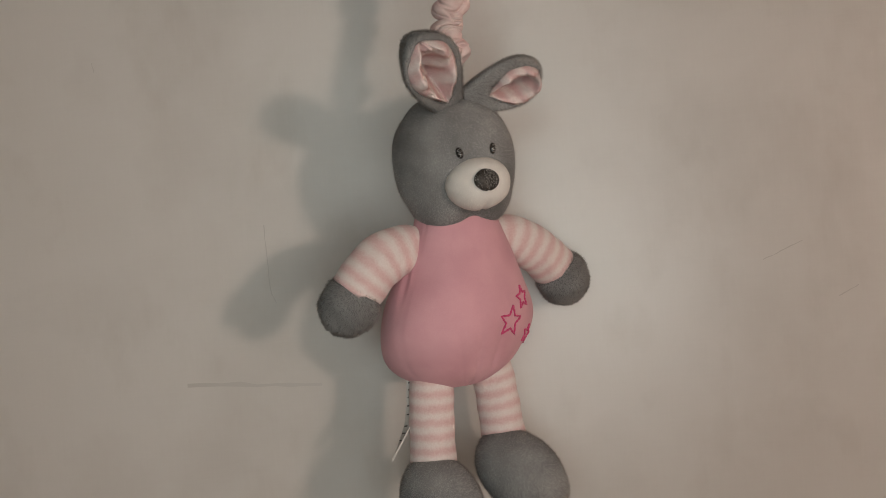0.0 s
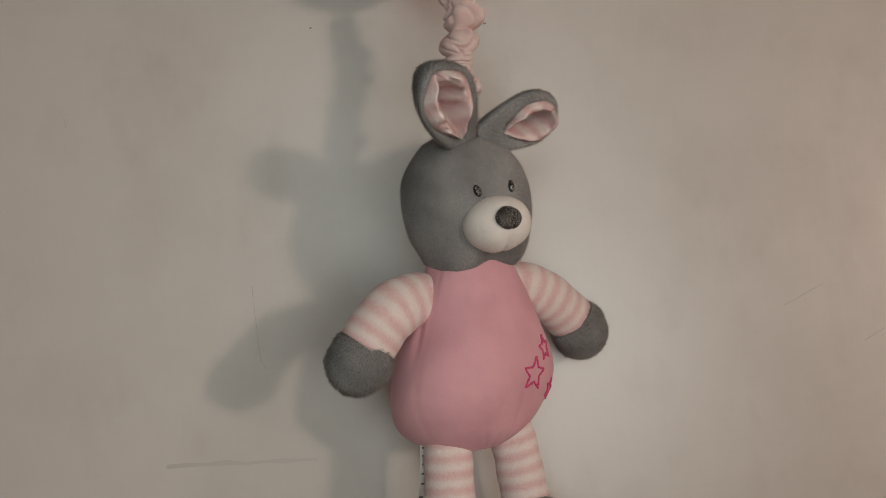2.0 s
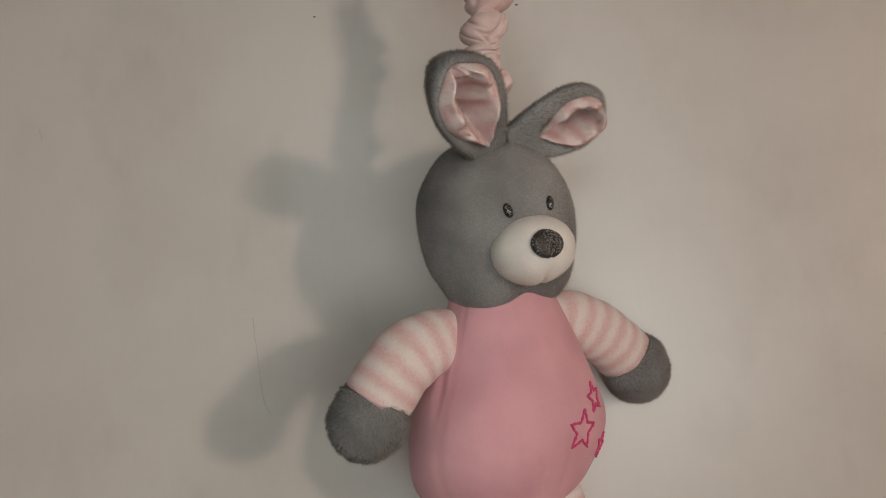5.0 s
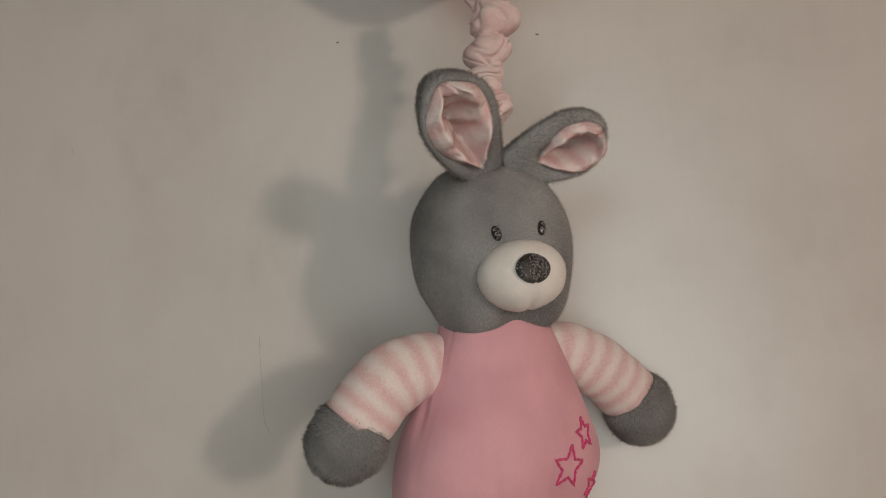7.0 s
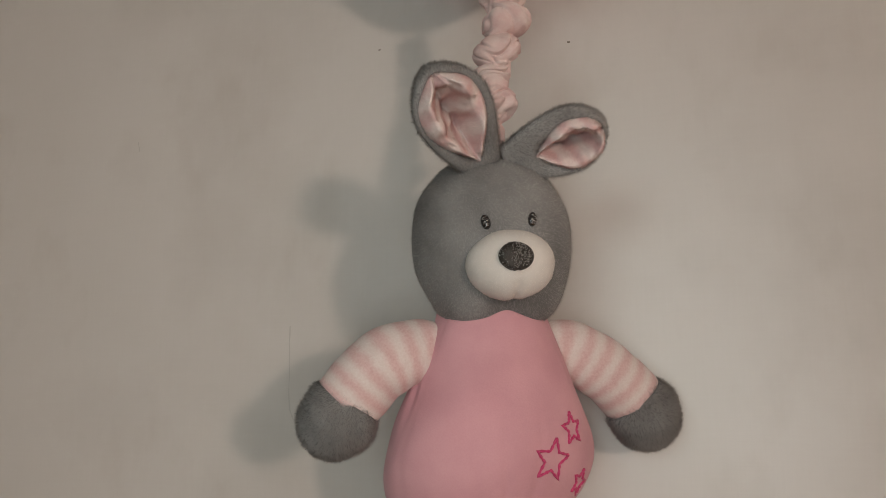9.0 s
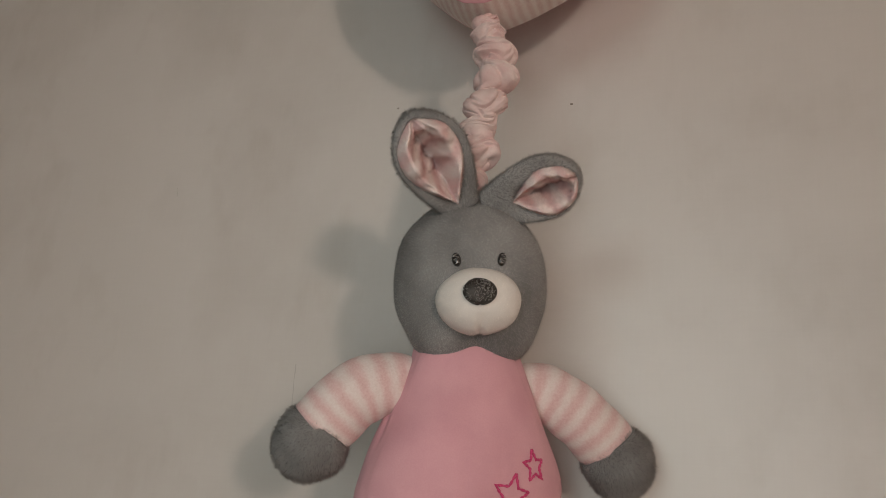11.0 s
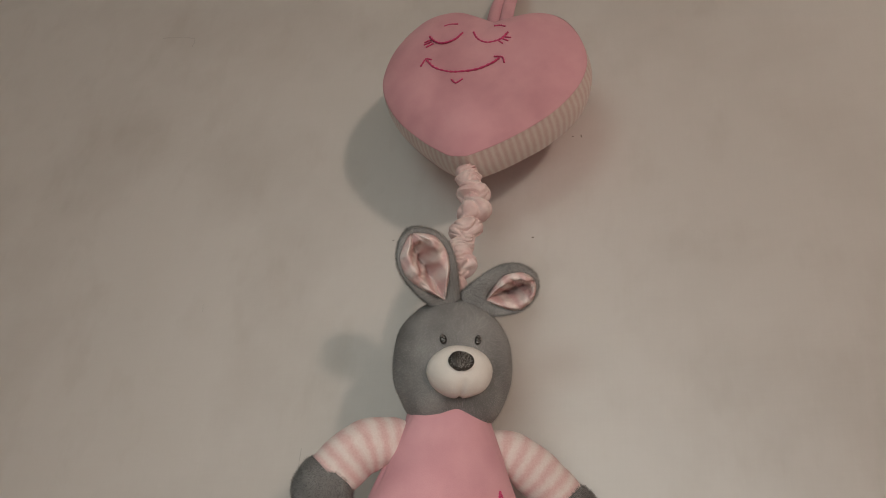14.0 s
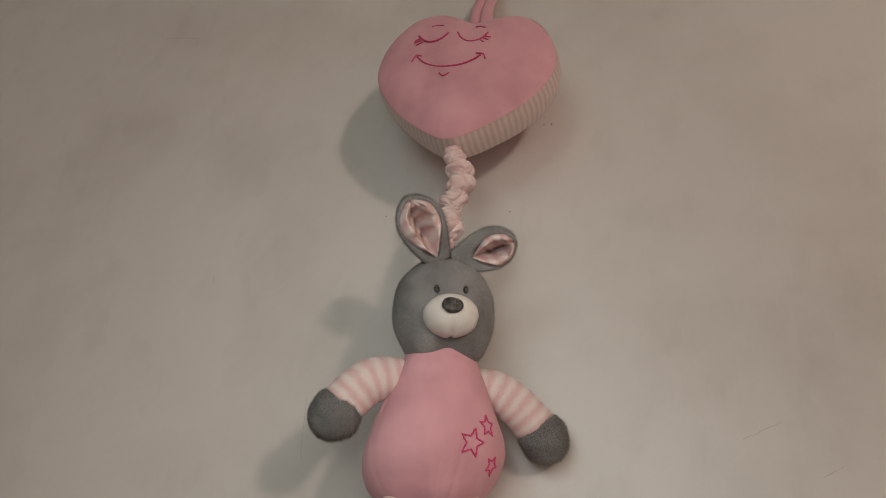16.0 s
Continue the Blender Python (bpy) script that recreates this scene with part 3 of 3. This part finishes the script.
FACE = {
    "stitched_eye": [[(-0.0393, 0.0333), (-0.0326, 0.0262), (-0.0249, 0.0232), (-0.0167, 0.0264), (-0.0122, 0.0331)], [(-0.0042, 0.0340), (0.0009, 0.0260), (0.0095, 0.0213), (0.0184, 0.0244), (0.0226, 0.0321)]],
    "stitched_lash": [[(-0.0419, 0.0270), (-0.0369, 0.0290)], [(-0.0416, 0.0243), (-0.0357, 0.0265)], [(-0.0390, 0.0209), (-0.0335, 0.0243)], [(0.0262, 0.0262), (0.0205, 0.0270)], [(0.0248, 0.0228), (0.0196, 0.0250)], [(0.0215, 0.0198), (0.0172, 0.0230)]],
    "stitched_brow": [[(-0.0299, 0.0436), (-0.0259, 0.0452), (-0.0191, 0.0447)], [(0.0095, 0.0425), (0.0138, 0.0424), (0.0188, 0.0398)]],
    "stitched_smile": [[(-0.0345, 0.0071), (-0.0263, -0.0011), (-0.0154, -0.0059), (-0.0057, -0.0069), (0.0073, -0.0050), (0.0173, 0.0008), (0.0219, 0.0056)]],
    "stitched_dimple": [[(-0.0380, 0.0015), (-0.0354, 0.0083), (-0.0300, 0.0066)], [(0.0175, 0.0070), (0.0237, 0.0064), (0.0264, 0.0010)]],
    "stitched_lip": [[(-0.0099, -0.0138), (-0.0058, -0.0170), (-0.0013, -0.0137)]],
}
for name, lines in FACE.items():
    for line in lines:
        bm = bmesh.new()
        n = max(8, len(line) * 6)
        bead(bm, [np.array((x, face_y(x, z) - 0.0003, z)) for x, z in spline(line, n)], 0.00105 if name in ("stitched_smile", "stitched_eye") else 0.00075)
        heart_part(name, bm, ROSE, heart, "magenta stitched line")

# hanging loop: a folded pink ribbon that runs up and back to the wall
for k, off in enumerate((-0.0050, 0.0055)):
    bm = bmesh.new()
    rings = []
    for i, p in enumerate(spline([(0.002 + off * 0.6, -0.040, 0.040), (0.000 + off, -0.038, 0.065), (-0.007 + off, -0.026, 0.110), (-0.014 + off * 0.7, 0.000, 0.170), (-0.020 + off * 0.2, 0.022, 0.215)], 30)):
        ring = []
        for j in range(16):
            a = 2 * math.pi * j / 16
            ring.append(p + np.array((math.cos(a) * 0.0056, math.sin(a) * 0.0016 + 0.0012 * math.cos(2 * a + k), 0)))
        rings.append(ring)
    loft(bm, rings)
    heart_part("hanging_loop", bm, PINK, None, "pink ribbon loop that holds the heart")

# ---- the ruffled cord between heart and head: gathered puffs with creased folds ----
TOP = Matrix.Translation(ORIGIN).inverted() @ Vector((-0.0215, -0.0540, 1.4995))
END = TURN @ Vector((-0.0015, -0.0110, 0.0290))
bm = bmesh.new()
rings = []
N = 640
LUMPS = [(0.03, 0.060, 0.0070, 0.0), (0.115, 0.060, 0.0086, 0.0004), (0.235, 0.075, 0.0112, 0.0030), (0.375, 0.075, 0.0112, 0.0030), (0.505, 0.070, 0.0106, -0.0014),
         (0.615, 0.060, 0.0092, -0.0030), (0.735, 0.085, 0.0112, 0.0006), (0.875, 0.085, 0.0104, 0.0004), (0.98, 0.070, 0.0080, 0.0)]
for i in range(N):
    t = i / (N - 1)
    right = left = 0.0056
    for tc, w, r, off in LUMPS:
        k = 1 - ((t - tc) / w) ** 2
        if k > 0:
            right, left = max(right, off + r * math.sqrt(k)), max(left, r * math.sqrt(k) - off)
    mid, r = (right - left) / 2, (right + left) / 2
    c = np.array(TOP.lerp(END, t)) + np.array((mid + 0.0085 * math.sin(math.pi * min(t * 1.1, 1)) - 0.0030 * max(t - 0.45, 0) / 0.55, -0.0050 * math.sin(math.pi * t), 0))
    ring = []
    for j in range(80):
        a = 2 * math.pi * j / 80
        slant = 0.9 * math.sin(a + t * 11) + 0.5 * math.sin(2 * a - t * 23)
        w = Vector((math.cos(a) * 0.9, math.sin(a) * 0.9, t * 19 + slant))
        swell = 0.10 * noise.noise(w) + 0.05 * noise.noise(w * 2.1 + Vector((5, 0, 0)))
        crease = 0.0
        for f, deep, shift in ((0.75, 0.26, 2.0), (1.2, 0.13, 6.0)):
            q = abs(noise.noise(Vector((w.x * 0.55 * f, w.y * 0.55 * f, w.z * f + shift))))
            crease += deep * max(0.0, 1 - q / 0.16) ** 1.3
        q = r * (1.07 + swell - crease)
        ring.append(c + np.array((math.cos(a) * q, math.sin(a) * q * 0.88, 0.0015 * math.sin(a + 0.7 + 2.2 * math.sin(t * 6)))))
    rings.append(ring)
loft(bm, rings)
finish(bm, "cord", CORD, toy, "pale pink ruffled jersey elastic cord")

# ---- small marks on the wall ----


def mark(name, pts, width, mat, label, n=14, seed=0):
    rng = random.Random(seed)
    bm = bmesh.new()
    rings = []
    for x, z in spline(pts, n):
        w = width * rng.uniform(0.4, 1.0)
        x, z = x + rng.gauss(0, width * 0.15), z + rng.gauss(0, width * 0.15)
        d = np.array(pts[-1]) - np.array(pts[0])
        d = d / (np.linalg.norm(d) + 1e-9)
        s = np.array((-d[1], d[0])) * w / 2
        rings.append([np.array((x + s[0], WALL_Y + 0.0001, z + s[1])), np.array((x + s[0], WALL_Y - 0.00012, z + s[1])), np.array((x - s[0], WALL_Y - 0.00012, z - s[1])), np.array((x - s[0], WALL_Y + 0.0001, z - s[1]))])
    loft(bm, rings)
    return tagged(finish(bm, name, mat, None, label, smooth=False), kind="structure")


mark("wall_speck", [(0.0036, 1.4850), (0.0052, 1.4850)], 0.0014, DUST, "tiny dark speck on the wall", 5, 1)
mark("wall_speck", [(0.0409, 1.5724), (0.0417, 1.5697)], 0.0011, DUST, "tiny dark speck on the wall", 5, 2)
mark("wall_speck", [(0.0340, 1.5722), (0.0355, 1.5717)], 0.0009, DUST, "tiny dark speck on the wall", 5, 3)
mark("wall_speck", [(-0.1116, 1.4964), (-0.1100, 1.4967)], 0.0011, DUST, "tiny dark speck on the wall", 5, 4)
mark("wall_scratch", [(-0.1652, 1.3300), (-0.1648, 1.3050), (-0.1640, 1.2840), (-0.1605, 1.2740)], 0.0008, SMEAR, "faint grey upright scratch in the paint", 16, 5)
mark("wall_scratch", [(0.1967, 1.2911), (0.1840, 1.2855), (0.1709, 1.2800)], 0.0008, SMEAR, "faint slanting scratch in the paint", 12, 6)
mark("wall_scratch", [(-0.2825, 1.4555), (-0.2812, 1.4490)], 0.0009, SMEAR, "faint short scratch in the paint", 6, 7)
mark("wall_scratch", [(-0.4185, 1.7863), (-0.3960, 1.7820), (-0.3736, 1.7755)], 0.0016, SMEAR, "faint grey scuff on the wall", 12, 8)
mark("wall_scratch", [(-0.3736, 1.7755), (-0.3728, 1.7690), (-0.3740, 1.7630)], 0.0014, SMEAR, "faint grey scuff on the wall", 8, 10)
mark("wall_scratch", [(0.217, 1.2530), (0.230, 1.2595)], 0.0008, SMEAR, "faint slanting scratch in the paint", 8, 9)
mark("wall_scratch", [(-0.2297, 1.2204), (-0.1800, 1.2178), (-0.1327, 1.2150)], 0.0042, SMEAR, "faint grey level scuff in the paint", 9, 11)
